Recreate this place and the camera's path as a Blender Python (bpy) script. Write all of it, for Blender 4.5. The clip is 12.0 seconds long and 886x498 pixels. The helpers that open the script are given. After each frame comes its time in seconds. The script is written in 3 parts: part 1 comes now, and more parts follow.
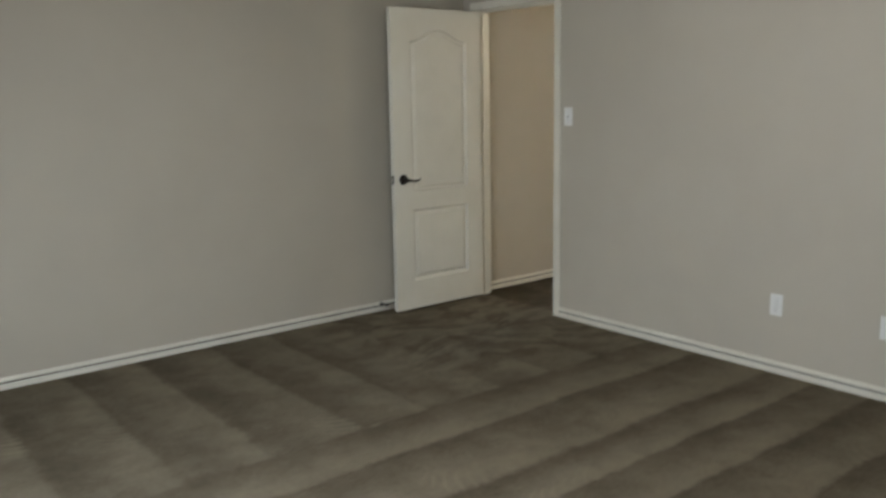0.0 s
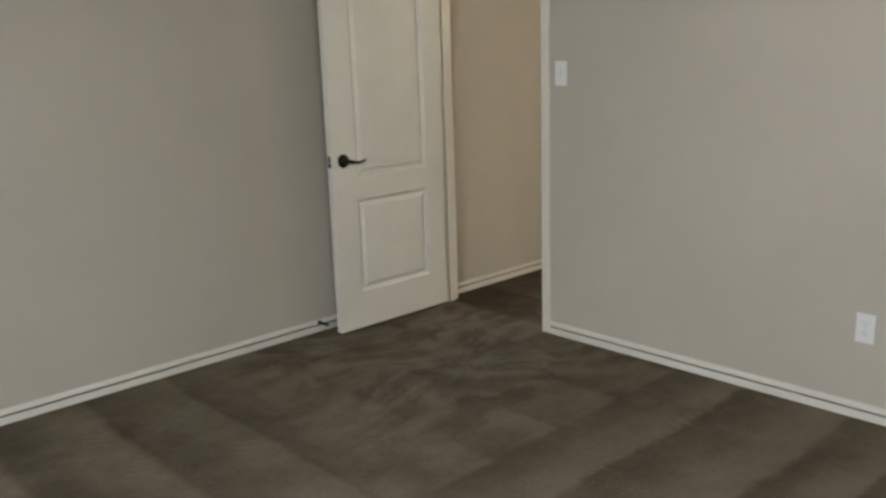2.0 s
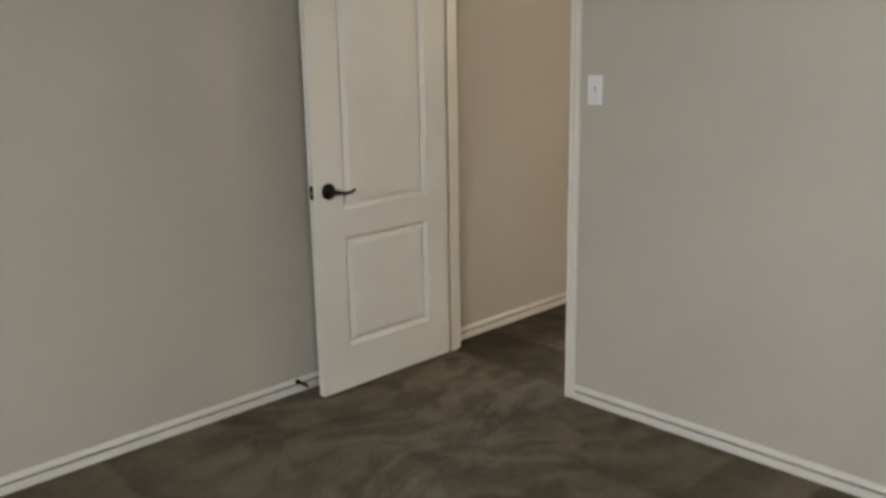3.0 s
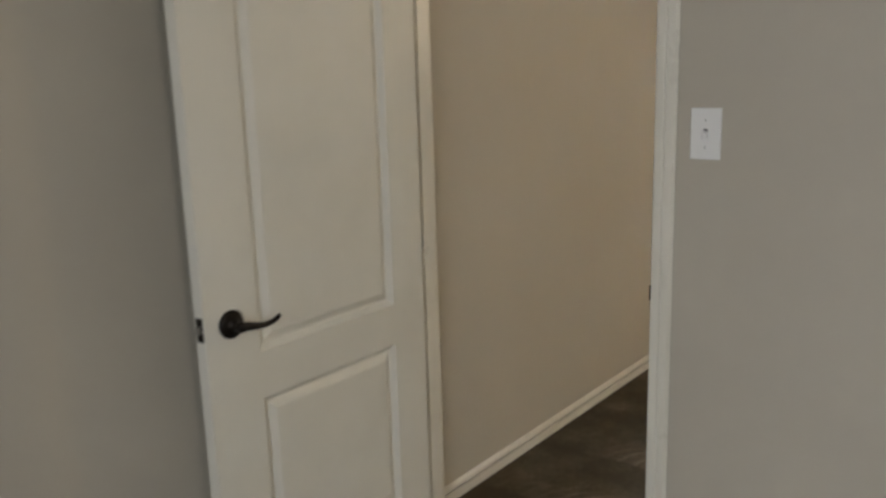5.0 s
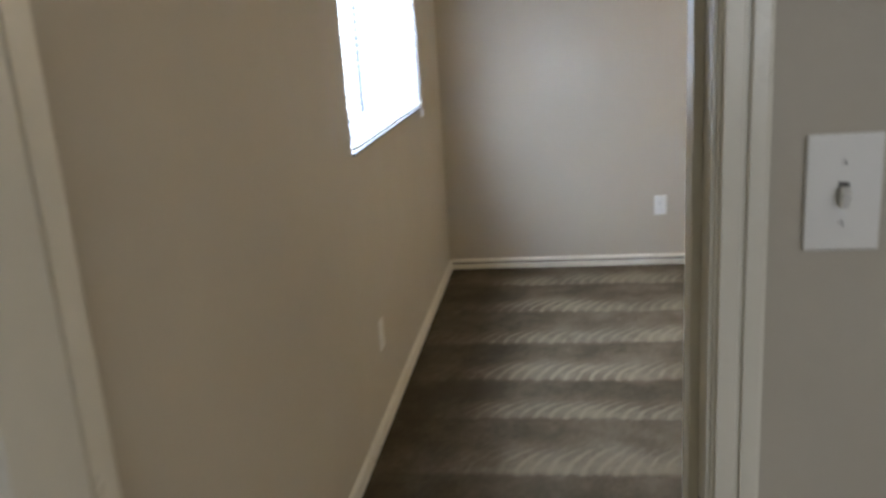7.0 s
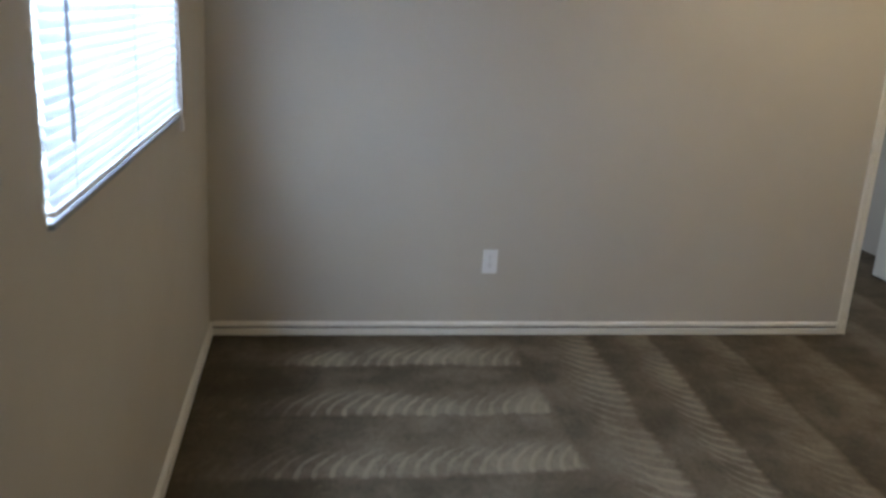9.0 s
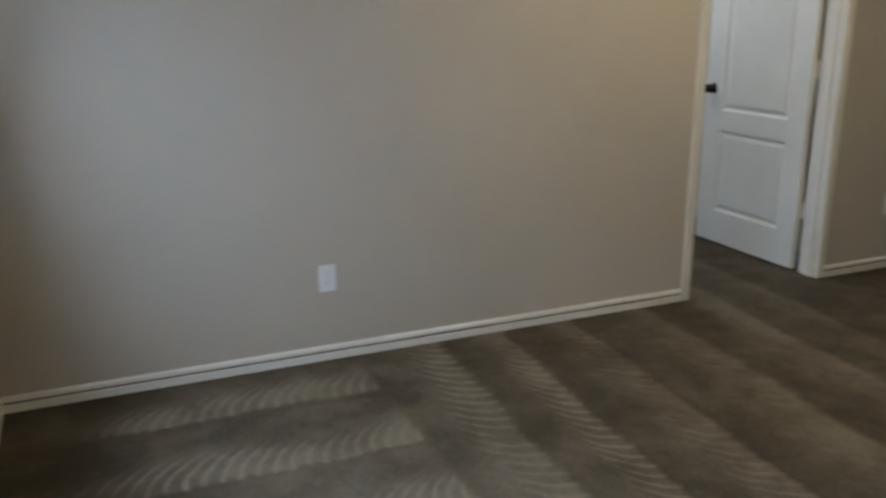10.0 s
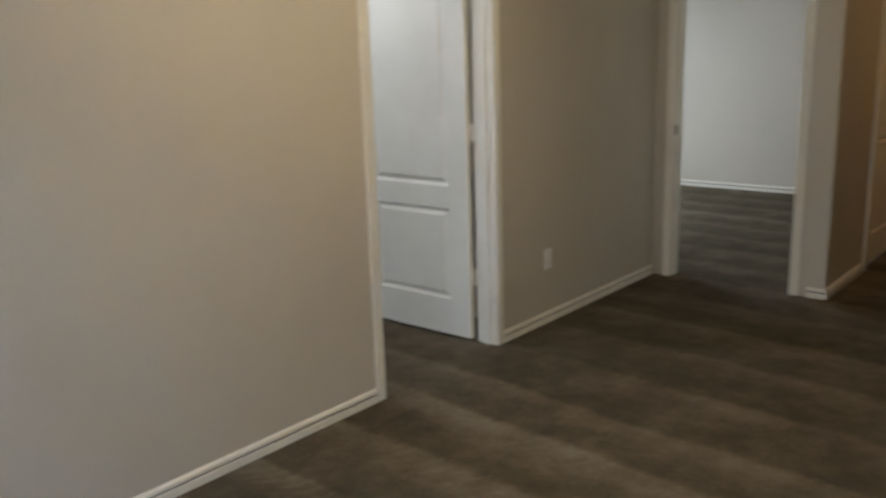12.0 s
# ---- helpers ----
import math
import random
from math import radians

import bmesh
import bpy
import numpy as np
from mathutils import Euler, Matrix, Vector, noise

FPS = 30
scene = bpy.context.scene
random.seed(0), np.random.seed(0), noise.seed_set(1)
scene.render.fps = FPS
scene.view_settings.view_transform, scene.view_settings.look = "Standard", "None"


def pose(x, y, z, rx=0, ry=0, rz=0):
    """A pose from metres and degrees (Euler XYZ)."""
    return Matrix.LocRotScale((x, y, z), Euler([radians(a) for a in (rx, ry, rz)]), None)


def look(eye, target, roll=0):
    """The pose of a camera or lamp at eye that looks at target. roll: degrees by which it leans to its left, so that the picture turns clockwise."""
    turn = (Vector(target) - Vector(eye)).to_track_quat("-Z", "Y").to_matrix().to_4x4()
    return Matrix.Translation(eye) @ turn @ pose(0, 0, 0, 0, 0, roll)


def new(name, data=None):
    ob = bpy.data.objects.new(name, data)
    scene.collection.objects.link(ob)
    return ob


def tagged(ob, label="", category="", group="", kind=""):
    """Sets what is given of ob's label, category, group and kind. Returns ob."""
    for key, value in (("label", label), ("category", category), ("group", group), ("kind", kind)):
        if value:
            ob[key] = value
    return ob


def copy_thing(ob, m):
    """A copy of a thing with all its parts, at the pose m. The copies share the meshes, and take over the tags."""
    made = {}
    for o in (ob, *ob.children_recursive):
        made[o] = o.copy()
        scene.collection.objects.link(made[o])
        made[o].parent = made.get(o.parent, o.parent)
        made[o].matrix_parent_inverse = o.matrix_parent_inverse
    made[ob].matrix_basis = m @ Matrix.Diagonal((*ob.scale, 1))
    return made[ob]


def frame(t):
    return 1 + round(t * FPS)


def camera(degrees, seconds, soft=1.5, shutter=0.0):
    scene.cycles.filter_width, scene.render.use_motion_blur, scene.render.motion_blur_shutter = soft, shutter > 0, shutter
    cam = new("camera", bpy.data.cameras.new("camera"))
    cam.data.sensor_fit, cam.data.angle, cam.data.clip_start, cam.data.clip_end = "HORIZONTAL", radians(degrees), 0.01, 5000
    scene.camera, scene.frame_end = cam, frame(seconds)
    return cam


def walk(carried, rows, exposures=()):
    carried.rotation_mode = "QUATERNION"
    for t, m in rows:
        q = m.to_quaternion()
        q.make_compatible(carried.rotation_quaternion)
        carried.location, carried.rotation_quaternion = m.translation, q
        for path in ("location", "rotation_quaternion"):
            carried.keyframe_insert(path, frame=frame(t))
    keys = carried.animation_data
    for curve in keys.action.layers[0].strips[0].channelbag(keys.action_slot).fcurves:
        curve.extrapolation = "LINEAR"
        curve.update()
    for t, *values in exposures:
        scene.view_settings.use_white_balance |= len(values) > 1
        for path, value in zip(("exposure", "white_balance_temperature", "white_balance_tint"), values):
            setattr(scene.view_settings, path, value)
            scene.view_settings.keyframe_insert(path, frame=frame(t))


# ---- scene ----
cam = camera(55.2, 12.0, soft=2.7, shutter=0.5)
PATH = [
    (0, (-4.057, -4.115, 1.497), (-2.828, -2.579, 1.133), -1.1),
    (0.5, (-3.976, -3.898, 1.522), (-2.642, -2.442, 1.206), -0.4),
    (1, (-3.733, -3.538, 1.463), (-2.353, -2.167, 1.0), -2.8),
    (1.5, (-3.533, -3.25, 1.471), (-2.182, -1.826, 1.086), 0.0),
    (2, (-3.273, -2.993, 1.456), (-1.946, -1.568, 0.999), -1.9),
    (2.5, (-3.053, -2.647, 1.457), (-1.694, -1.285, 0.913), -2.5),
    (3, (-2.821, -2.36, 1.511), (-1.462, -0.97, 1.044), -1.0),
    (3.2, (-2.713, -2.272, 1.525), (-1.366, -0.867, 1.065), -1.4),
    (5, (-1.870, -1.080, 1.505), (-0.344, 0.138, 1.073), -1.7),
    (5.5, (-1.59, -0.798, 1.522), (0.034, 0.264, 1.036), -3.2),
    (6, (-1.35, -0.559, 1.512), (0.352, 0.408, 1.1), -4.6),
    (6.5, (-1.111, -0.28, 1.507), (0.723, 0.39, 1.075), -4.7),
    (7, (-0.852, -0.086, 1.519), (1.056, 0.197, 0.990), -3.9),
    (7.5, (-0.502, -0.030, 1.500), (1.436, 0.088, 1.022), 0.6),
    (7.7, (-0.408, 0.006, 1.485), (1.517, 0.056, 0.944), 0.6),
    (9.3, (0.642, 0.214, 1.478), (2.533, -0.182, 0.957), 1.6),
    (9.5, (0.735, 0.234, 1.438), (2.614, -0.214, 0.925), -0.9),
    (10, (0.882, 0.202, 1.442), (2.653, -0.544, 0.892), -0.4),
    (10.5, (1.08, 0.162, 1.408), (2.771, -0.762, 0.875), -1.3),
    (11, (1.238, 0.052, 1.453), (2.912, -0.947, 1.006), -0.5),
    (11.5, (1.476, 0.016, 1.448), (3.035, -1.151, 0.994), -1.4),
    (11.8, (1.587, 0.022, 1.48), (2.951, -1.369, 1.025), -1.3),
    (12, (1.619, 0.02, 1.521), (2.88, -1.464, 1.066), -1.8),
]
EXPOSURE = [(0, 0.25, 6280, 8), (1.5, 0.39, 6340, 10), (3.0, 0.46, 6420, 13), (5.0, 0.22, 6500, 12), (5.5, 0.23, 6480, 11), (6.0, 0.09, 6480, 11), (6.5, -0.05, 6600, 11), (7.5, -0.31, 6250, 12), (9.5, -0.71, 6000, 10), (10.5, -0.60, 6000, 9), (11.5, -0.56, 6250, 9), (12, -0.46, 6320, 10)]
walk(cam, [(t, look(eye, target, roll)) for t, eye, target, roll in PATH], EXPOSURE)

# ---- world, sun, window light, lamps ----
world = bpy.data.worlds.new("sky")
scene.world = world
world.use_nodes = True
wn = world.node_tree.nodes
sky = wn.new("ShaderNodeTexSky")
sky.sky_type, sky.sun_disc = "NISHITA", False
sky.sun_elevation, sky.sun_rotation = radians(50), radians(200)
wn["Background"].inputs["Strength"].default_value = 0.12
world.node_tree.links.new(sky.outputs["Color"], wn["Background"].inputs["Color"])

sun_data = bpy.data.lights.new("sun", "SUN")
sun_data.energy, sun_data.angle, sun_data.color = 2.5, radians(0.5), (1.0, 0.95, 0.88)
sun = new("sun", sun_data)
sun.matrix_world = look((0, 0, 20), (1.0, 3.0, 15.7))


def area_lamp(name, m, width, height, power, colour):
    data = bpy.data.lights.new(name, "AREA")
    data.shape, data.size, data.size_y = "RECTANGLE", width, height
    data.energy, data.color = power, colour
    ob = new(name, data)
    ob.matrix_world = m
    return ob


def bulb(name, place, power, colour, radius=0.1):
    data = bpy.data.lights.new(name, "POINT")
    data.energy, data.color, data.shadow_soft_size = power, colour, radius
    ob = new(name, data)
    ob.location = place
    return ob


COOL = (0.66, 0.79, 1.0)
WARM = (1.0, 0.80, 0.53)
# sky light in the window openings
area_lamp("window_light", look((-4.78, -2.1, 1.55), (-3.3, -2.1, -0.35)), 1.7, 1.3, 68, (0.84, 0.92, 1.0))
area_lamp("window_light", look((2.66, 0.84, 1.66), (2.66, -2, 1.35)), 1.36, 1.10, 184, COOL)
area_lamp("window_light", look((5.8, 0.70, 1.66), (5.8, -1.2, 0.0)), 1.4, 1.1, 40, COOL)
area_lamp("window_light", look((6.98, -7.0, 1.6), (5.3, -7.0, -0.2)), 1.4, 1.1, 108, (0.80, 0.885, 1.0))
# ceiling lamps, lit, all out of view
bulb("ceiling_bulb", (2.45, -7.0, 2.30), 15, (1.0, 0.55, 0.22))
bulb("ceiling_bulb", (2.75, -2.2, 2.02), 52, WARM)
# third room: cool lamp out of view, added to light door_2 from above
bulb("ceiling_bulb", (5.3, -2.7, 2.28), 36, (0.86, 0.90, 1.0))
# bedroom: lamp out of view, assumed from the brighter, warmer floor
bulb("ceiling_bulb", (-2.3, -2.3, 2.28), 25, (1.0, 0.93, 0.85))

# ---- materials ----


class Nodes:
    """Short names for the nodes of one material."""

    def __init__(self, name):
        self.mat = bpy.data.materials.new(name)
        self.mat.use_nodes = True
        self.tree = self.mat.node_tree
        self.bsdf = self.tree.nodes["Principled BSDF"]
        self.place = self.tree.nodes.new("ShaderNodeNewGeometry").outputs["Position"]

    def put(self, value, socket):
        if isinstance(value, bpy.types.NodeSocket):
            self.tree.links.new(value, socket)
        else:
            socket.default_value = value

    def math(self, op, a, b=0.0, c=0.0):
        n = self.tree.nodes.new("ShaderNodeMath")
        n.operation = op
        for v, s in zip((a, b, c), n.inputs):
            self.put(v, s)
        return n.outputs[0]

    def xyz(self):
        n = self.tree.nodes.new("ShaderNodeSeparateXYZ")
        self.put(self.place, n.inputs[0])
        return n.outputs

    def vec(self, x, y, z):
        n = self.tree.nodes.new("ShaderNodeCombineXYZ")
        for v, s in zip((x, y, z), n.inputs):
            self.put(v, s)
        return n.outputs[0]

    def noise(self, scale, detail=3.0, rough=0.55, at=None):
        n = self.tree.nodes.new("ShaderNodeTexNoise")
        self.put(self.place if at is None else at, n.inputs["Vector"])
        n.inputs["Scale"].default_value, n.inputs["Detail"].default_value = scale, detail
        n.inputs["Roughness"].default_value = rough
        return n.outputs[0]

    def step(self, v, lo, hi, a=0.0, b=1.0):
        n = self.tree.nodes.new("ShaderNodeMapRange")
        n.interpolation_type = "SMOOTHSTEP"
        for value, s in zip((v, lo, hi, a, b), n.inputs):
            self.put(value, s)
        return n.outputs[0]

    def mix(self, f, a, b):
        n = self.tree.nodes.new("ShaderNodeMix")
        n.data_type = "RGBA"
        self.put(f, n.inputs[0])
        for v, i in ((a, 6), (b, 7)):
            self.put(v if isinstance(v, bpy.types.NodeSocket) else (*v, 1.0), n.inputs[i])
        return n.outputs[2]

    def lerp(self, f, a, b):
        n = self.tree.nodes.new("ShaderNodeMix")
        for v, i in ((f, 0), (a, 2), (b, 3)):
            self.put(v, n.inputs[i])
        return n.outputs[0]

    def bump(self, height, strength, distance):
        n = self.tree.nodes.new("ShaderNodeBump")
        n.inputs["Strength"].default_value, n.inputs["Distance"].default_value = strength, distance
        self.put(height, n.inputs["Height"])
        self.put(n.outputs[0], self.bsdf.inputs["Normal"])

    def done(self, colour=None, rough=0.5, metal=0.0, spec=0.5):
        if colour is not None:
            self.put(colour if isinstance(colour, bpy.types.NodeSocket) else (*colour, 1.0), self.bsdf.inputs["Base Color"])
        self.put(rough, self.bsdf.inputs["Roughness"])
        self.put(metal, self.bsdf.inputs["Metallic"])
        self.put(spec, self.bsdf.inputs["Specular IOR Level"])
        return self.mat


def painted_wall(name, a, b):
    n = Nodes(name)
    blotch = n.step(n.noise(0.9, 4), 0.3, 0.7)
    fine = n.noise(95, 2)
    coarse = n.noise(38, 2)
    n.bump(n.math("ADD", n.math("MULTIPLY", n.step(coarse, 0.45, 0.68), 0.6), n.math("MULTIPLY", fine, 0.5)), 0.35, 0.0012)
    return n.done(n.mix(blotch, a, b), n.lerp(n.noise(6, 3), 0.42, 0.62), 0.0, 0.4)


def painted_trim(name, a, b, rough=0.26):
    n = Nodes(name)
    x, y, z = n.xyz()
    streak = n.noise(30, 3, 0.6, n.vec(x, y, n.math("MULTIPLY", z, 0.08)))
    n.bump(streak, 0.12, 0.0006)
    return n.done(n.mix(n.step(n.noise(3, 4), 0.35, 0.7), a, b), n.lerp(n.noise(9, 3), rough - 0.05, rough + 0.15))


def plain(name, a, b, rough, metal=0.0, scale=40.0):
    n = Nodes(name)
    n.bump(n.noise(scale * 4, 2), 0.1, 0.0004)
    return n.done(n.mix(n.noise(scale, 3), a, b), n.lerp(n.noise(scale * 0.6, 2), rough * 0.85, min(1, rough * 1.2)), metal)


def carpet_pile(name):
    """Cut-pile carpet: tufts, the lay of the pile that the vacuum cleaner left in strokes, and shade painted in under
    the window.
    """
    n = Nodes(name)
    x, y, z = n.xyz()

    def centred(scale, detail, layer, rough=0.55):
        return n.math("SUBTRACT", n.noise(scale, detail, rough, n.vec(x, y, layer)), 0.5)

    def times(a, *more):
        for b in more:
            a = n.math("MULTIPLY", a, b)
        return a

    def plus(a, *more):
        for b in more:
            a = n.math("ADD", a, b)
        return a

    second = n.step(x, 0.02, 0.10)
    wander = plus(times(centred(1.2, 3, 0.0), 0.10), times(centred(7.0, 3, 5.0, 0.65), 0.05))
    frayed = times(centred(22, 3, 8.0, 0.7), 0.032)
    edge_x, edge_y = plus(x, wander, frayed), plus(y, times(wander, -1.0), frayed)

    def count(along, edges):
        """How many stroke edges lie behind, with the part of the stroke under way as the fraction."""
        total = 0.0
        for a, b in zip(edges, edges[1:]):
            part_way = n.tree.nodes.new("ShaderNodeMapRange")
            for value, s in zip((along, a, b, 0.0, 1.0), part_way.inputs):
                n.put(value, s)
            total = n.math("ADD", total, part_way.outputs[0])
        return total

    def strokes(whole, arc_along, ripple, rise, fall, pitch=112.0, reach=0.56):
        """Light where the pile was just pushed over at an edge, fading across the stroke; the arcs of the brush head lie in the light part."""
        f = n.math("FRACT", whole)
        lit = times(n.step(f, 0.0, rise), n.step(f, 0.14, fall, 1.0, 0.0))
        bow = times(n.math("POWER", n.math("ABSOLUTE", n.math("SUBTRACT", f, 0.04)), 2.0), -0.62)
        wave = n.math("SINE", times(plus(arc_along, bow, times(ripple, 0.05)), pitch))
        arcs = times(n.step(wave, 0.1, 0.95), n.step(f, 0.0, 0.07), n.step(f, reach * 0.5, reach, 1.0, 0.0))
        return lit, arcs, n.noise(7.3, 1, 0.5, n.vec(n.math("FLOOR", whole), 3.0, 1.0))

    ripple = centred(2.6, 4, 13.0, 0.6)
    # second room: strokes beside the window run along y, the rest along x
    lit_w, arc_w, own_w = strokes(count(edge_x, (0.40, 0.83, 1.27, 1.71, 2.12, 2.48, 2.90, 3.32, 3.77, 4.22, 4.65, 5.08, 5.50, 5.93, 6.36, 6.80, 7.25)), n.math("SUBTRACT", 0.0, y), ripple, 0.08, 0.72)
    slant = plus(edge_y, times(n.math("SUBTRACT", x, 3.4), 0.06))
    lit_v, arc_v, own_v = strokes(count(slant, (-8.65, -8.20, -7.78, -7.35, -6.92, -6.50, -6.07, -5.63, -5.2, -4.76, -4.30, -3.86, -3.42, -2.98, -2.65, -2.23, -1.80, -1.43, -1.13, -0.70)), x, ripple, 0.12, 0.85, 92.0, 0.62)
    lit_v = times(lit_v, n.step(y, -3.4, -1.7, 0.55, 1.0))
    across = n.step(plus(y, times(wander, 0.5), times(n.math("SUBTRACT", x, 3.2), -0.03)), -0.80, -0.745)
    lit_2, arc_2, own_2 = n.lerp(across, lit_v, lit_w), n.lerp(across, arc_v, arc_w), n.lerp(across, own_v, own_w)
    near_wall = n.step(y, 0.10, 0.42, 1.0, 0.12)
    deep = n.step(y, -2.3, -1.2, 0.12, 1.0)
    arc_2 = times(arc_2, near_wall, deep, n.step(n.noise(2.1, 3, 0.6, n.vec(x, y, 7.0)), 0.32, 0.60, 0.10, 1.0), n.step(n.noise(19, 3, 0.6, n.vec(x, y, 17.0)), 0.28, 0.62, 0.35, 1.0))
    lit_2 = times(lit_2, n.step(y, 0.05, 0.45, 1.0, 0.35), n.step(centred(1.6, 3, 21.0, 0.6), -0.22, 0.12, 0.55, 1.0))
    # bedroom: strokes from the long wall run along y, the rest along x; trodden in front of the door
    back = n.math("SUBTRACT", 0.0, edge_x)
    lit_l, arc_l, own_l = strokes(count(back, (0.05, 0.45, 0.85, 1.20, 1.68, 2.06, 2.50, 2.88, 3.30, 3.72, 4.15, 4.60, 5.0)), y, ripple, 0.12, 1.05)
    lit_r, arc_r, own_r = strokes(count(edge_y, (-5.3, -4.9, -4.5, -4.1, -3.72, -3.36, -3.02, -2.70, -2.37, -2.08, -1.83, -1.39, -1.04, -0.70)), x, ripple, 0.12, 1.05)
    split = n.step(plus(y, times(wander, 0.6)), -1.06, -1.02)
    lit_1, arc_1, own_1 = n.lerp(split, lit_r, lit_l), n.lerp(split, arc_r, arc_l), n.lerp(split, own_r, own_l)
    brushed_end = times(n.step(y, -1.04, -0.98), n.step(y, -0.92, -0.70, 1.0, 0.0), n.step(x, -1.5, -0.9, 0.55, 0.0))
    lit_1 = n.math("MAXIMUM", lit_1, brushed_end)
    trodden = times(n.step(x, -1.9, -0.9), n.step(y, -1.15, -0.55), n.math("SUBTRACT", 1.0, second))
    lit_1 = times(lit_1, n.step(trodden, 0.0, 1.0, 1.0, 0.25), n.step(centred(1.5, 3, 21.0, 0.6), -0.25, 0.15, 0.6, 1.0))
    arc_1 = times(arc_1, n.step(n.noise(1.7, 2, 0.5, n.vec(x, y, 7.0)), 0.52, 0.70, 0.0, 0.6), n.step(trodden, 0.0, 1.0, 1.0, 0.0))
    swirl_at = n.vec(plus(times(x, 1.0), times(centred(1.4, 2, 31.0), 1.3)), plus(times(y, 1.9), times(centred(1.4, 2, 37.0), 1.3)), 2.0)
    swirl = times(n.step(n.noise(3.4, 4, 0.62, swirl_at), 0.38, 0.64), trodden)

    lit, arcs, own = n.lerp(second, lit_1, lit_2), n.lerp(second, arc_1, arc_2), n.lerp(second, own_1, own_2)
    tread = n.noise(3.2, 5, 0.62)
    near_window = times(second, n.step(y, -2.4, -1.2))
    # pile darkened along the window wall: shade under the window put into its colour
    shaded_pile = times(second, n.step(y, 0.0, 0.35))
    patch = centred(9.0, 4, 4.0, 0.6)
    tuft = n.noise(210, 2, 0.7)
    clump = n.noise(48, 3, 0.65)
    lay = plus(times(lit, n.lerp(second, n.lerp(split, 0.50, 0.40), n.lerp(across, 0.38, 0.36))), times(arcs, n.lerp(across, 0.38, 0.54)), times(swirl, 0.42), times(n.step(tread, 0.30, 0.72), n.lerp(near_window, 0.24, 0.32)), times(n.math("SUBTRACT", own, 0.5), 0.22))
    lay = plus(lay, times(patch, n.lerp(second, 0.46, n.lerp(near_window, 0.50, 0.42))), times(shaded_pile, -0.20), times(second, across, 0.10), times(n.math("SUBTRACT", clump, 0.5), 0.42), times(n.math("SUBTRACT", tuft, 0.5), 0.8))
    # same carpet, but the bedroom's range is shifted lighter than the second room's
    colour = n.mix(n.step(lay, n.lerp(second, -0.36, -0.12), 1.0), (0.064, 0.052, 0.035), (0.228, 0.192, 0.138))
    n.bump(plus(times(tuft, 0.7), times(clump, 0.6), times(lit, 0.9), times(arcs, 0.6)), 0.8, 0.006)
    return n.done(colour, 1.0, 0.0, 0.05)


WALL = painted_wall("wall_paint", (0.485, 0.446, 0.372), (0.525, 0.483, 0.402))
CEILING = painted_wall("ceiling_paint", (0.74, 0.72, 0.67), (0.78, 0.76, 0.71))
TRIM = painted_trim("trim_paint", (0.72, 0.69, 0.60), (0.78, 0.75, 0.66))
DOOR_PAINT = painted_trim("door_paint", (0.70, 0.68, 0.60), (0.75, 0.73, 0.65), 0.38)
CARPET = carpet_pile("carpet_pile")
BRONZE = plain("dark_bronze", (0.012, 0.010, 0.009), (0.03, 0.024, 0.02), 0.35, 0.8)
STEEL = plain("dull_steel", (0.35, 0.33, 0.30), (0.45, 0.43, 0.40), 0.35, 1.0)
PLASTIC = plain("white_plastic", (0.78, 0.78, 0.76), (0.82, 0.82, 0.80), 0.35)
SLOT = plain("dark_slot", (0.03, 0.03, 0.03), (0.05, 0.045, 0.04), 0.6)
VINYL = plain("white_vinyl", (0.76, 0.77, 0.77), (0.82, 0.82, 0.82), 0.4)
CORD = plain("white_cord", (0.65, 0.65, 0.62), (0.75, 0.75, 0.72), 0.8)
WAND = plain("clear_grey_wand", (0.30, 0.31, 0.33), (0.38, 0.40, 0.42), 0.25)
SHADE = plain("frosted_shade", (0.8, 0.78, 0.72), (0.85, 0.82, 0.76), 0.5)
SILL = plain("grey_stone_sill", (0.16, 0.17, 0.19), (0.24, 0.25, 0.27), 0.3, 0.0, 14)
# dark brown that stands for the shade inside the baseboard groove
GROOVE_SHADE = plain("groove_shade", (0.10, 0.085, 0.065), (0.16, 0.14, 0.11), 0.95)
GRASS = plain("dry_lawn", (0.05, 0.07, 0.025), (0.11, 0.11, 0.05), 0.95, 0.0, 1.5)


def slat_material():
    n = Nodes("blind_slat")
    n.bsdf.inputs["Transmission Weight"].default_value = 0.0
    through_light = n.tree.nodes.new("ShaderNodeBsdfTranslucent")
    through_light.inputs["Color"].default_value = (0.84, 0.89, 0.95, 1)
    blend = n.tree.nodes.new("ShaderNodeMixShader")
    blend.inputs[0].default_value = 0.31
    out = n.tree.nodes["Material Output"]
    n.tree.links.new(n.bsdf.outputs[0], blend.inputs[1])
    n.tree.links.new(through_light.outputs[0], blend.inputs[2])
    n.tree.links.new(blend.outputs[0], out.inputs["Surface"])
    return n.done(n.mix(n.noise(25, 2), (0.80, 0.81, 0.82), (0.85, 0.86, 0.86)), 0.4)


def glass_material():
    n = Nodes("window_glass")
    n.bsdf.inputs["Transmission Weight"].default_value = 1.0
    n.bsdf.inputs["IOR"].default_value = 1.45
    return n.done((0.97, 0.99, 0.98), n.lerp(n.noise(5, 3), 0.0, 0.02))


SLAT = slat_material()
GLASS = glass_material()

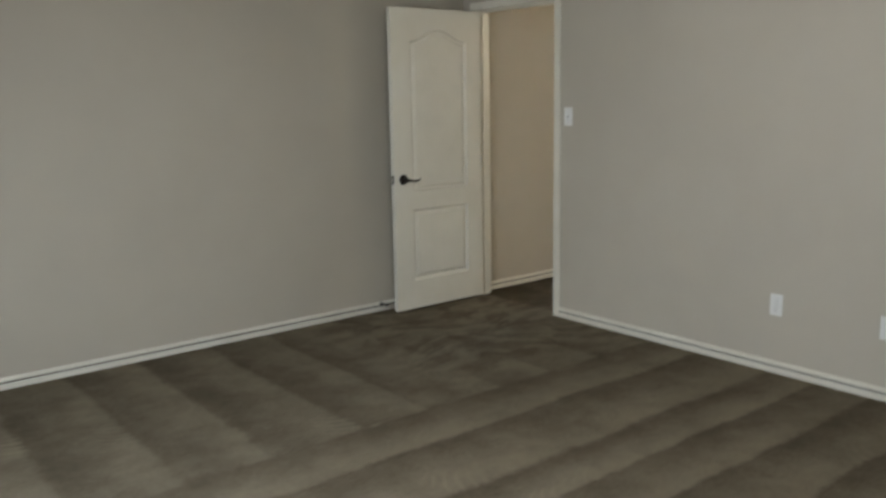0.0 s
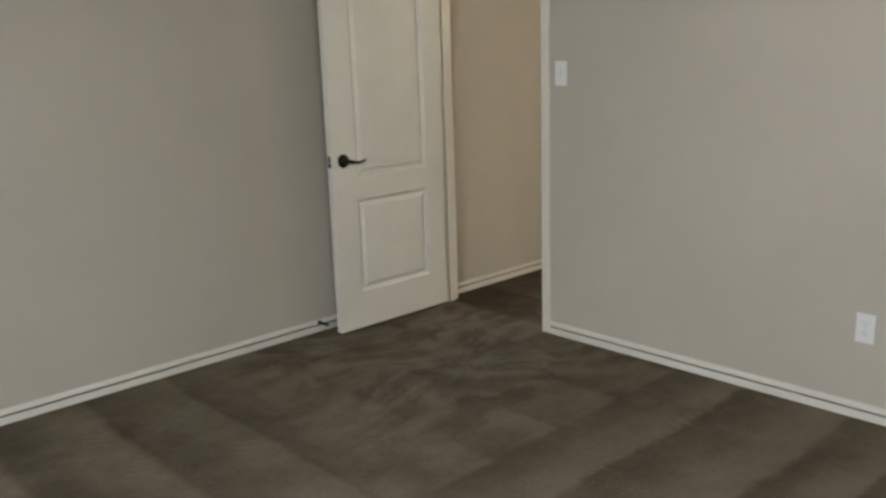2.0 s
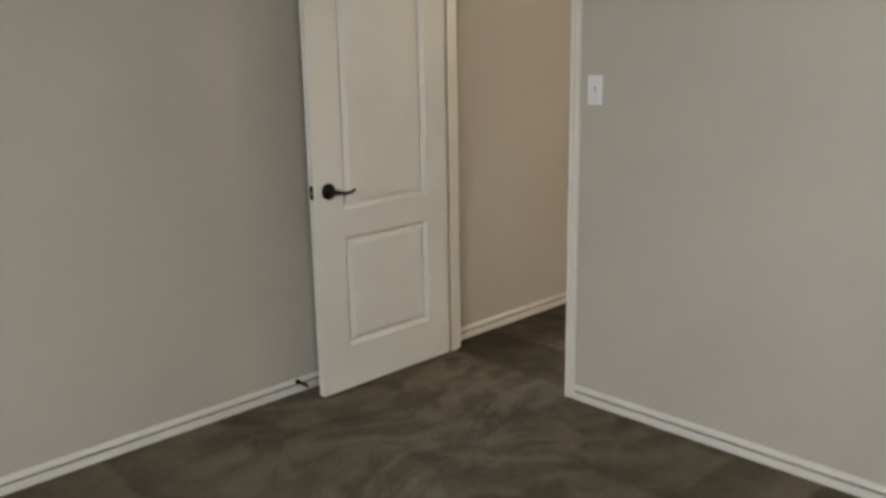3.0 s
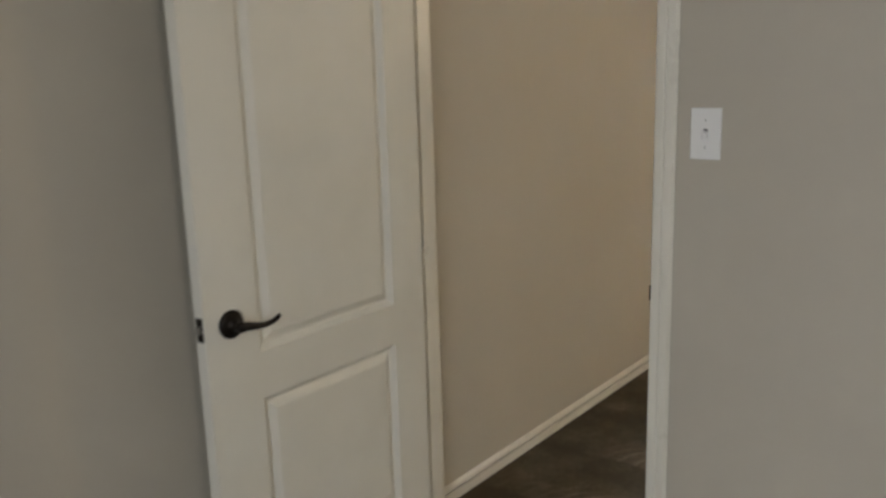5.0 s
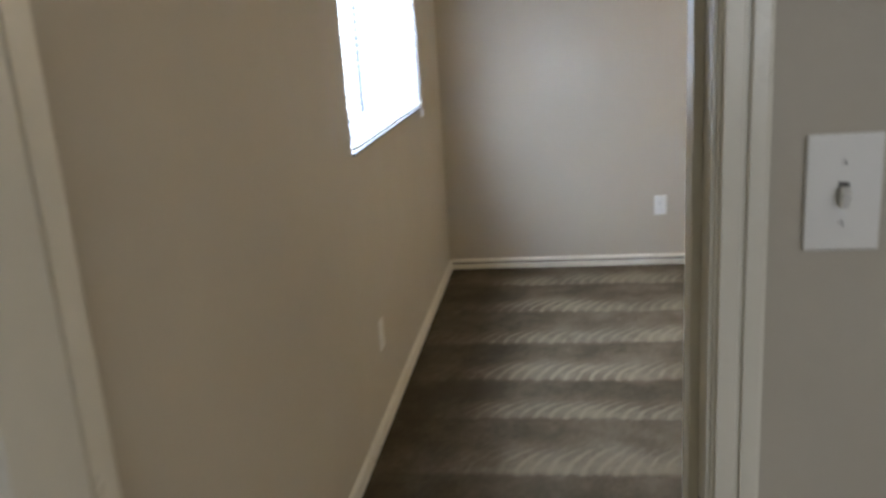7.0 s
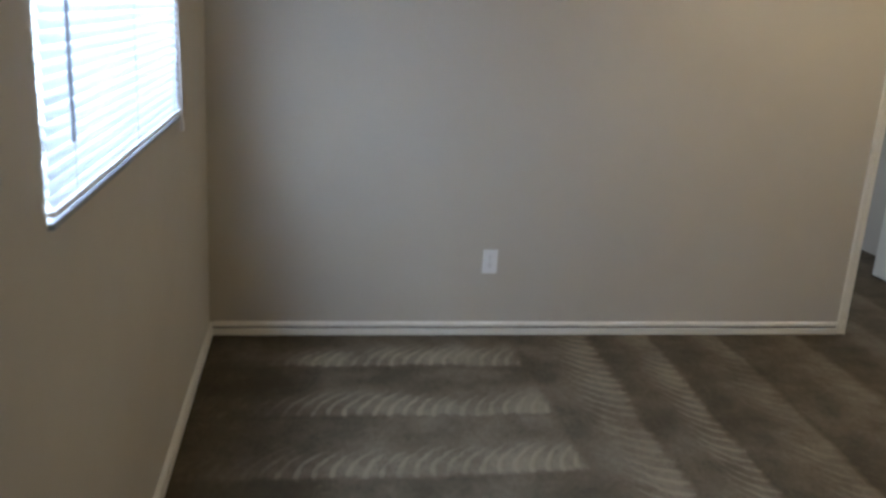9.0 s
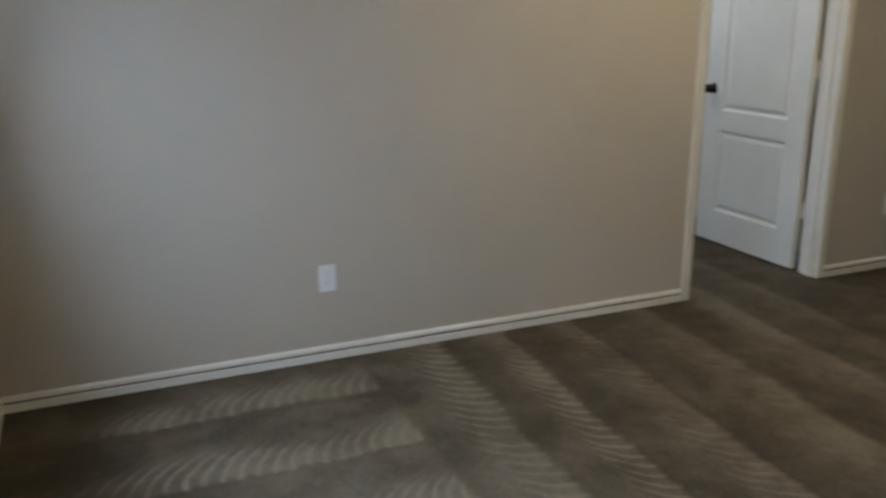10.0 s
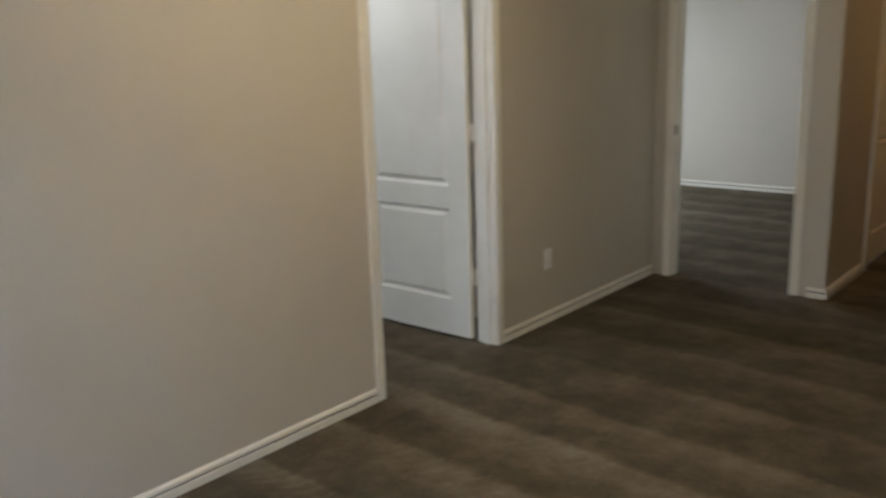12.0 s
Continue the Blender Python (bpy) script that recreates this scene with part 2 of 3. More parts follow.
# ---- mesh helpers ----


def box(bm, x0, y0, z0, x1, y1, z1, bevel=0.0, segments=2):
    corners = [bm.verts.new(p) for p in ((x0, y0, z0), (x1, y0, z0), (x1, y1, z0), (x0, y1, z0), (x0, y0, z1), (x1, y0, z1), (x1, y1, z1), (x0, y1, z1))]
    faces = [bm.faces.new([corners[i] for i in f]) for f in ((0, 3, 2, 1), (4, 5, 6, 7), (0, 1, 5, 4), (1, 2, 6, 5), (2, 3, 7, 6), (3, 0, 4, 7))]
    if bevel:
        edges = {e for f in faces for e in f.edges}
        bmesh.ops.bevel(bm, geom=list(edges), offset=bevel, segments=segments, affect="EDGES", profile=0.6)
    return bm


def rod(bm, a, b, r0, r1=None, sides=16):
    a, b = Vector(a), Vector(b)
    turn = (b - a).to_track_quat("Z", "Y").to_matrix().to_4x4()
    bmesh.ops.create_cone(bm, cap_ends=True, segments=sides, radius1=r0, radius2=r0 if r1 is None else r1, depth=(b - a).length,
                          matrix=Matrix.Translation((a + b) / 2) @ turn)
    return bm


def sweep(bm, points, radii, sides=12):
    """A tube of changing radius along a line of points."""
    rings = []
    for i, p in enumerate(points):
        p = Vector(p)
        way = Vector(points[min(i + 1, len(points) - 1)]) - Vector(points[max(i - 1, 0)])
        q = way.to_track_quat("Z", "Y")
        rings.append([bm.verts.new(p + q @ Vector((radii[i] * math.cos(k * 2 * math.pi / sides), radii[i] * math.sin(k * 2 * math.pi / sides), 0))) for k in range(sides)])
    for a, b in zip(rings, rings[1:]):
        for k in range(sides):
            bm.faces.new((a[k], a[(k + 1) % sides], b[(k + 1) % sides], b[k]))
    bm.faces.new(list(reversed(rings[0])))
    bm.faces.new(rings[-1])
    return bm


def lathe(bm, profile, sides=32):
    """Profile of (radius, height) turned round z."""
    rings = [[bm.verts.new((r * math.cos(k * 2 * math.pi / sides), r * math.sin(k * 2 * math.pi / sides), h)) for k in range(sides)] for r, h in profile]
    for a, b in zip(rings, rings[1:]):
        for k in range(sides):
            bm.faces.new((a[k], a[(k + 1) % sides], b[(k + 1) % sides], b[k]))
    bm.faces.new(list(reversed(rings[0])))
    bm.faces.new(rings[-1])
    return bm


def mesh_of(name, bm, material, smooth=False):
    bmesh.ops.recalc_face_normals(bm, faces=bm.faces[:])
    me = bpy.data.meshes.new(name)
    bm.to_mesh(me)
    bm.free()
    me.materials.append(material)
    if smooth:
        for p in me.polygons:
            p.use_smooth = True
    return me


def part(name, bm, material, parent=None, label="", smooth=False):
    ob = new(name, mesh_of(name, bm, material, smooth))
    ob.parent = parent
    if label:
        tagged(ob, label)
    return ob


def thing(name, m, label, category, group="", kind=""):
    ob = new(name)
    ob.empty_display_size = 0.1
    ob.matrix_world = m
    return tagged(ob, label, category, group, kind)


def structure(name, bm, material, label, category):
    return tagged(part(name, bm, material), label, category, "", "structure")


# ---- floor, ground, walls, ceiling ----
T = 0.115
HIGH = 2.44


def wall(name, axis, a0, a1, u0, u1, holes=(), label="smooth beige painted plaster wall"):
    """A wall whose thickness lies between a0 and a1 on the axis, from u0 to u1 along the other, with holes (u0, u1, z0, z1)."""
    bm = bmesh.new()

    def block(p0, p1, z0, z1):
        if p1 - p0 < 1e-4 or z1 - z0 < 1e-4:
            return
        box(bm, *((a0, p0, z0, a1, p1, z1) if axis == "x" else (p0, a0, z0, p1, a1, z1)))

    at = u0
    for h0, h1, z0, z1 in sorted(holes):
        block(at, h0, 0, HIGH)
        block(h0, h1, 0, z0)
        block(h0, h1, z1, HIGH)
        at = h1
    block(at, u1, 0, HIGH)
    bmesh.ops.remove_doubles(bm, verts=bm.verts[:], dist=1e-5)
    return structure(name, bm, WALL, label, "wall")


X1, X2 = 0.0, T
XB = 4.160
YA, YB, YOUT = 0.672, 0.615, 0.775
YD = -5.16
XH = 3.034
JAMB = 0.018
D1 = (-0.231, 0.530)
D2 = (-3.382, -2.535)
D3 = (3.245, 4.025)
TOP = 2.055
WIN = (1.935, 3.380, 1.078, 2.20)

floor_bm = bmesh.new()
SLABS = ((-4.915, -5.315, XB + T, YOUT), (XB + T, -3.82, 7.515, YOUT), (1.785, -9.115, XH + T, -5.315), (XH + T, -8.875, XB + T, -5.315), (XB + T, -8.875, 7.115, YD))
for x0, y0, x1, y1 in SLABS:
    box(floor_bm, x0, y0, -0.05, x1, y1, 0.0)
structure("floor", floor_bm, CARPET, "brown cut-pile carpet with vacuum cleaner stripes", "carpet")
ground_bm = bmesh.new()
box(ground_bm, -400, -400, -0.5, 400, 400, -0.3)
structure("ground", ground_bm, GRASS, "dry grass ground outside the house", "ground")
ceiling_bm = bmesh.new()
for x0, y0, x1, y1 in SLABS:
    box(ceiling_bm, x0, y0, HIGH, x1, y1, HIGH + 0.1)
structure("ceiling", ceiling_bm, CEILING, "white textured plaster ceiling", "ceiling")

wall("wall_bedroom_left", "y", YA, YOUT, -4.8, X1)
wall("wall_bedroom_back", "x", -4.915, -4.8, -5.2, YOUT, [(-2.95, -1.25, 0.9, 2.2)])
wall("wall_bedroom_right", "y", -5.315, -5.2, -4.915, X1)
wall("wall_doorway", "x", X1, X2, -5.315, YOUT, [(D1[0] - JAMB, D1[1] + JAMB, 0, TOP + JAMB)])
wall("wall_window", "y", YB, YOUT, X2, XB, [WIN])
wall("wall_far", "x", XB, XB + T, YD, YOUT, [(D2[0] - JAMB, D2[1] + JAMB, 0, TOP + JAMB)])
wall("wall_third_room_left", "y", YB, YOUT, XB + T, 7.4, [(5.1, 6.5, 1.075, 2.2)])
wall("wall_third_room_right", "y", -3.82, -3.705, XB + T, 7.4)
wall("wall_third_room_end", "x", 7.4, 7.515, -3.82, YOUT)
wall("wall_hall_corner", "y", YD - T, YD, XH, 7.0, [(D3[0] - JAMB, D3[1] + JAMB, 0, TOP + JAMB)])
wall("wall_hall_side", "x", XH, XH + T, -9.0, YD - T, [(-6.80, -6.0, 0, TOP + JAMB)])
wall("wall_fourth_room_end", "y", -8.875, -8.76, XH + T, 7.0)
wall("wall_fourth_room_side", "x", 7.0, 7.115, -8.875, YD, [(-7.7, -6.3, 1.0, 2.2)])
wall("wall_hall_other_side", "x", 1.785, 1.9, -9.0, YD)
wall("wall_hall_end", "y", -9.115, -9.0, 1.785, XH + T)
wall("wall_second_room_right", "y", YD - T, YD, X2, 1.785)

# ---- trim ----
PROFILE = ((0.0, 0.0), (0.0140, 0.0), (0.0145, 0.026), (0.0135, 0.030), (0.0010, 0.031), (0.0010, 0.041), (0.0140, 0.042), (0.0130, 0.054), (0.0055, 0.061), (0.0, 0.063))


def baseboard(x0, y0, x1, y1, side):
    """A grooved skirting along the wall from one point to the other; side: the way out of the wall."""
    bm = bmesh.new()
    sx, sy = side
    ends = [[bm.verts.new((x + sx * d, y + sy * d, z)) for d, z in PROFILE] for x, y in ((x0, y0), (x1, y1))]
    k = len(PROFILE)
    for i in range(k):
        bm.faces.new((ends[0][i], ends[0][(i + 1) % k], ends[1][(i + 1) % k], ends[1][i]))
    bm.faces.new(ends[0])
    bm.faces.new(list(reversed(ends[1])))
    board = structure("baseboard", bm, TRIM, "cream painted grooved wooden baseboard along the wall", "baseboard")
    # strip at the groove's back, coloured dark to draw its shadow line
    shade_strip = bmesh.new()
    box(shade_strip, min(x0, x1) if sx == 0 else min(x0, x0 + sx * 0.004), min(y0, y1) if sy == 0 else min(y0, y0 + sy * 0.004), 0.0305,
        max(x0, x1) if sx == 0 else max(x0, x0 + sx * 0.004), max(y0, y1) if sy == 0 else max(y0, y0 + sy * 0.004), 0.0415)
    part("groove", shade_strip, GROOVE_SHADE, board, "dark strip painting the shade in the groove between the mouldings")
    return board


CW = 0.055
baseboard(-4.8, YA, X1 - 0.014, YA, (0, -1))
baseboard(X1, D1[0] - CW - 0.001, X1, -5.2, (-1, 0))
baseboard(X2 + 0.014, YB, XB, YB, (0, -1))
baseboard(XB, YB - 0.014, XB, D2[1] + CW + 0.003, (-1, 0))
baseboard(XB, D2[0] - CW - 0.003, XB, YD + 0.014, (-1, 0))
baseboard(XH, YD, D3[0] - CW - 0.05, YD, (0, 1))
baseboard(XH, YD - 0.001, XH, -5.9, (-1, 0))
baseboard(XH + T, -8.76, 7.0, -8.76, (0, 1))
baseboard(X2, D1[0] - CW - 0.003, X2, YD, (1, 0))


def frame_piece(name, axis, at, way, u0, u1, z0, z1, parent):
    """One length of casing, stepped and rounded, on the wall face at, standing out the given way."""
    bm = bmesh.new()
    upright = z1 - z0 > u1 - u0
    for lo, hi, thick in ((0.0, 1.0, 0.0085), (0.07, 0.43, 0.0135), (0.53, 0.93, 0.0145)):
        if upright:
            b = (u0 + (u1 - u0) * lo, u0 + (u1 - u0) * hi, z0, z1)
        else:
            b = (u0, u1, z0 + (z1 - z0) * lo, z0 + (z1 - z0) * hi)
        a0, a1 = sorted((at, at + way * thick))
        if axis == "x":
            box(bm, a0, b[0], b[2], a1, b[1], b[3], 0.0025, 2)
        else:
            box(bm, b[0], a0, b[2], b[1], a1, b[3], 0.0025, 2)
    return part(name, bm, TRIM, parent)


def door_frame(name, axis, f0, f1, o0, o1, stop_at, faces=(True, True)):
    """Jambs, stop and casings of a doorway through a wall whose faces are f0 and f1; the opening runs from o0 to o1."""
    rim = thing(name, Matrix(), "cream painted door frame with moulded casing", "door frame", "", "structure")

    def slab(label, a0, a1, u0, u1, z0, z1):
        bm = bmesh.new()
        box(bm, *((a0, u0, z0, a1, u1, z1) if axis == "x" else (u0, a0, z0, u1, a1, z1)), bevel=0.0015)
        return part(label, bm, TRIM, rim)

    e = 0.003
    slab("jamb", f0 - e, f1 + e, o0 - JAMB, o0, 0, TOP)
    slab("jamb", f0 - e, f1 + e, o1, o1 + JAMB, 0, TOP)
    slab("head_jamb", f0 - e, f1 + e, o0 - JAMB, o1 + JAMB, TOP, TOP + JAMB)
    s0, s1 = stop_at
    slab("stop", s0, s1, o0, o0 + 0.011, 0, TOP)
    slab("stop", s0, s1, o1 - 0.011, o1, 0, TOP)
    slab("stop", s0, s1, o0 + 0.011, o1 - 0.011, TOP - 0.011, TOP)
    for at, way, on in ((f0, -1, faces[0]), (f1, 1, faces[1])):
        if on:
            frame_piece("casing", axis, at, way, o0 - CW, o0 - 0.004, 0, TOP + 0.004, rim)
            frame_piece("casing", axis, at, way, o1 + 0.004, o1 + CW, 0, TOP + 0.004, rim)
            frame_piece("casing", axis, at, way, o0 - CW, o1 + CW, TOP + 0.004, TOP + CW, rim)
    return rim


door_frame("door_frame_1", "x", X1, X2, *D1, (X1 + 0.045, X1 + 0.090))
door_frame("door_frame_2", "x", XB, XB + T, *D2, (XB + 0.035, XB + 0.070))
door_frame("door_frame_3", "y", YD - T, YD, *D3, (YD - 0.075, YD - 0.042))
door_frame("door_frame_4", "x", XH, XH + T, -6.78, -6.02, (XH + 0.042, XH + 0.075))

# ---- doors ----


def outline(u0, u1, z0, z1, rise, steps=20):
    pts = [(u0, z0), (u1, z0), (u1, z1)]
    if rise:
        for k in range(1, steps):
            s = k / steps
            pts.append((u1 + (u0 - u1) * s, z1 + rise * (0.5 - 0.5 * math.cos(2 * math.pi * s))))
    return pts + [(u0, z1)]


def inset(pts, d):
    out, k = [], len(pts)
    for i in range(k):
        p, a, b = Vector(pts[i]), Vector(pts[i - 1]), Vector(pts[(i + 1) % k])
        n1 = Vector((-(p - a).y, (p - a).x)).normalized()
        n2 = Vector((-(b - p).y, (b - p).x)).normalized()
        m = (n1 + n2).normalized()
        out.append(tuple(p + m * d / max(0.4, m.dot(n1))))
    return out


PANEL_STEPS = ((0.0, 0.0), (0.002, 0.0025), (0.014, 0.0125), (0.018, 0.0135), (0.022, 0.0130), (0.040, 0.0035), (0.045, 0.0025))


def panel_mesh(pts, thick):
    """A raised panel seen from both sides; local x along the door, y through it (0 is the front face), z up."""
    bm = bmesh.new()
    for front in (True, False):
        rings = []
        for d, deep in PANEL_STEPS:
            y = deep if front else thick - deep
            rings.append([bm.verts.new((u, y, z)) for u, z in inset(pts, d)])
        for a, b in zip(rings, rings[1:]):
            for k in range(len(a)):
                bm.faces.new((a[k], a[(k + 1) % len(a)], b[(k + 1) % len(a)], b[k]))
        bm.faces.new(rings[-1])
    return bm


def slab_mesh(width, z0, z1, thick, outlines):
    """The stiles and rails: a slab with a hole for each panel."""
    bm = bmesh.new()
    for y in (0.0, thick):
        edges = []
        for loop in [[(0, z0), (width, z0), (width, z1), (0, z1)], *outlines]:
            vs = [bm.verts.new((u, y, z)) for u, z in loop]
            edges += [bm.edges.new((vs[i], vs[(i + 1) % len(vs)])) for i in range(len(vs))]
        bmesh.ops.triangle_fill(bm, edges=edges, use_beauty=True)
    for a, b in (((0, z0), (width, z0)), ((width, z0), (width, z1)), ((width, z1), (0, z1)), ((0, z1), (0, z0))):
        bm.faces.new([bm.verts.new(p) for p in ((a[0], 0, a[1]), (b[0], 0, b[1]), (b[0], thick, b[1]), (a[0], thick, a[1]))])
    bmesh.ops.remove_doubles(bm, verts=bm.verts[:], dist=1e-5)
    return bm


def lever_handle(parent, u, z, way):
    """A lever set on both faces; the levers point along way (towards the hinges)."""
    for face, out in ((0.0, -1), (0.035, 1)):
        bm = lathe(bmesh.new(), ((0.0345, 0.0), (0.0345, 0.004), (0.031, 0.008), (0.022, 0.011), (0.0125, 0.014), (0.0105, 0.030), (0.0125, 0.034), (0.0125, 0.046), (0.009, 0.050)), 40)
        bmesh.ops.transform(bm, matrix=Matrix.Translation((u, face, z)) @ Matrix.Rotation(radians(90 if out < 0 else -90), 4, "X"), verts=bm.verts[:])
        rose = part("handle_rose", bm, BRONZE, parent, "dark bronze round rose", True)
        y = face + out * 0.042
        pts = [(u, y, z), (u + way * 0.020, y, z - 0.003), (u + way * 0.042, y, z - 0.008), (u + way * 0.066, y, z - 0.011), (u + way * 0.088, y, z - 0.0095), (u + way * 0.103, y, z - 0.005), (u + way * 0.112, y + out * 0.001, z + 0.003)]
        bm = sweep(bmesh.new(), pts, (0.0105, 0.0105, 0.0085, 0.007, 0.0062, 0.0058, 0.0045))
        part("lever", bm, BRONZE, rose, "curved dark bronze lever", True)


def round_knob(parent, u, z):
    """A round knob on both faces."""
    for face, out in ((0.0, -1), (0.035, 1)):
        turn = Matrix.Translation((u, face, z)) @ Matrix.Rotation(radians(90 if out < 0 else -90), 4, "X")
        bm = lathe(bmesh.new(), ((0.032, 0.0), (0.032, 0.004), (0.026, 0.009), (0.012, 0.012)), 32)
        bmesh.ops.transform(bm, matrix=turn, verts=bm.verts[:])
        rose = part("handle_rose", bm, BRONZE, parent, "dark bronze round rose", True)
        bm = lathe(bmesh.new(), ((0.011, 0.012), (0.011, 0.026), (0.018, 0.031), (0.0255, 0.040), (0.027, 0.049), (0.0235, 0.058), (0.013, 0.0635), (0.004, 0.0645)), 32)
        bmesh.ops.transform(bm, matrix=turn, verts=bm.verts[:])
        part("knob", bm, BRONZE, rose, "round dark bronze knob", True)


def hinge(parent, z, thick, colour):
    bm = bmesh.new()
    rod(bm, (-0.004, thick + 0.004, z - 0.045), (-0.004, thick + 0.004, z + 0.045), 0.006)
    box(bm, -0.003, 0.004, z - 0.045, -0.0005, thick + 0.003, z + 0.045)
    box(bm, -0.027, thick - 0.002, z - 0.045, -0.003, thick + 0.003, z + 0.045)
    part("hinge", bm, colour, parent)


def panel_door(name, m, width, label, hinge_colour, knob=False):
    """A moulded two-panel door with an arched upper panel. Local x runs from the hinges to the free edge; the front face is y = 0."""
    thick = 0.035
    leaf = thing(name, m, label, "door", "", "structure")
    s = 0.130
    lower = outline(s, width - 0.152, 0.215, 0.712, 0)
    upper = outline(s, width - 0.152, 0.830, 1.835, 0.078)
    part("stiles_and_rails", slab_mesh(width, 0.018, 2.045, thick, [lower, upper]), DOOR_PAINT, leaf)
    part("panel", panel_mesh(lower, thick), DOOR_PAINT, leaf, "lower raised square panel")
    part("panel", panel_mesh(upper, thick), DOOR_PAINT, leaf, "upper raised panel with an arched top")
    if knob:
        round_knob(leaf, width - 0.068, 0.955)
    else:
        lever_handle(leaf, width - 0.073, 0.922, -1)
    bm = bmesh.new()
    box(bm, width - 0.001, 0.006, 0.894, width + 0.0015, 0.029, 0.952, 0.0008, 1)
    plate = part("latch_plate", bm, BRONZE, leaf, "dark bronze latch plate in the door edge")
    bm = bmesh.new()
    box(bm, width, 0.0115, 0.914, width + 0.010, 0.0235, 0.932, 0.003, 2)
    part("latch_bolt", bm, STEEL, plate, "worn steel latch bolt", True)
    for z in (0.35, 1.11, 1.87):
        hinge(leaf, z, thick, hinge_colour)
    return leaf


# local x of a leaf points from its hinges to its free edge
panel_door("door_1", Matrix.Translation((-0.0055, D1[1] - 0.040, 0)) @ Matrix(((-1, 0, 0, 0), (0, 1, 0, 0), (0, 0, 1, 0), (0, 0, 0, 1))), 0.770,
           "open cream two-panel door with a dark bronze lever", TRIM)
panel_door("door_2", Matrix.Translation((XB + T + 0.027, D2[0] + 0.037, 0)) @ Matrix(((1, 0, 0, 0), (0, -1, 0, 0), (0, 0, 1, 0), (0, 0, 0, 1))), 0.812,
           "open white two-panel door with a dark round knob", TRIM, True)
panel_door("door_3", Matrix.Translation((XH + 0.002, -6.022, 0)) @ Matrix(((0, 1, 0, 0), (-1, 0, 0, 0), (0, 0, 1, 0), (0, 0, 0, 1))), 0.755,
           "closed cream two-panel door in the hallway", TRIM)

# strike plate in the latch-side jamb
bm = bmesh.new()
box(bm, X1 + 0.006, D1[0], 0.912, X1 + 0.034, D1[0] + 0.0018, 0.970, 0.0006, 1)
box(bm, X1 - 0.0045, D1[0] - 0.0015, 0.922, X1 + 0.008, D1[0] + 0.0020, 0.960, 0.0006, 1)
box(bm, X1 + 0.012, D1[0] + 0.0010, 0.926, X1 + 0.028, D1[0] + 0.0022, 0.956)
tagged(part("strike_plate", bm, BRONZE), "dark bronze strike plate on the door jamb", "strike plate")

# strike plate in the jamb of the doorway to the fourth room
bm = bmesh.new()
box(bm, D3[1] - 0.0018, YD - 0.040, 0.945, D3[1], YD - 0.012, 1.003, 0.0006, 1)
box(bm, D3[1] - 0.0022, YD - 0.034, 0.958, D3[1] - 0.0010, YD - 0.018, 0.990)
tagged(part("strike_plate", bm, BRONZE), "dark bronze strike plate on the cream jamb", "strike plate")

# spring door stop on the baseboard behind the open door
stop = thing("door_stop", pose(-0.80, YA - 0.013, 0.052), "dark rubber-tipped door stop on the baseboard", "door stop")
bm = rod(bmesh.new(), (0, 0, 0), (0, -0.006, 0), 0.011)
part("base", bm, BRONZE, stop)
pts = [(0.0055 * math.cos(k * 0.8), -0.006 - k * 0.00075, 0.0055 * math.sin(k * 0.8)) for k in range(75)]
part("spring", sweep(bmesh.new(), pts, [0.0016] * 75, 6), BRONZE, stop)
part("tip", rod(bmesh.new(), (0, -0.062, 0), (0, -0.078, 0), 0.008), SLOT, stop, "dark rubber tip")

# ---- switch and sockets ----


def plate_mesh(w=0.071, h=0.116):
    return box(bmesh.new(), -w / 2, -0.0055, -h / 2, w / 2, 0, h / 2, 0.0028, 3)


def screw(parent, z):
    bm = rod(bmesh.new(), (0, -0.0050, z), (0, -0.0064, z), 0.0036, 0.0030)
    s = part("screw", bm, PLASTIC, parent)
    part("screw_slot", box(bmesh.new(), -0.0006, -0.0067, z - 0.0028, 0.0006, -0.0060, z + 0.0028), SLOT, s)


def light_switch(m):
    sw = thing("light_switch", m, "white toggle light switch on the beige wall", "light switch")
    part("cover_plate", plate_mesh(), PLASTIC, sw)
    part("toggle_slot", box(bmesh.new(), -0.0049, -0.0060, -0.0108, 0.0049, -0.0050, 0.0108), SLOT, sw, "shadowed slot round the toggle")
    bm = box(bmesh.new(), -0.0044, -0.018, -0.0085, 0.0044, -0.004, 0.0085, 0.0015, 2)
    bmesh.ops.rotate(bm, cent=(0, -0.004, 0), matrix=Matrix.Rotation(radians(28), 3, "X"), verts=bm.verts[:])
    part("toggle", bm, PLASTIC, sw)
    screw(sw, 0.030)
    screw(sw, -0.030)
    return sw


def wall_socket(m):
    so = thing("wall_socket", m, "white double electrical socket low on the wall", "socket", "wall sockets")
    part("cover_plate", plate_mesh(), PLASTIC, so)
    for z in (0.0195, -0.0195):
        bm = rod(bmesh.new(), (0, -0.005, z), (0, -0.0068, z), 0.0168, 0.0160, 28)
        face = part("socket_face", bm, PLASTIC, so)
        for dx, h in ((-0.0063, 0.0038), (0.0063, 0.0032)):
            part("slot", box(bmesh.new(), dx - 0.0009, -0.0072, z + 0.003 - h, dx + 0.0009, -0.0064, z + 0.003 + h), SLOT, face)
        part("slot", rod(bmesh.new(), (0, -0.0064, z - 0.0085), (0, -0.0072, z - 0.0085), 0.0022), SLOT, face)
    screw(so, 0.0)
    return so


# plates face -y in their own axes
light_switch(pose(X1, -0.355, 1.329, 0, 0, -90))
socket = wall_socket(pose(X1, -1.837, 0.367, 0, 0, -90))
copy_thing(socket, pose(X1, -2.406, 0.356, 0, 0, -90))
copy_thing(socket, pose(2.11, YB, 0.368, 0, 0, 0))
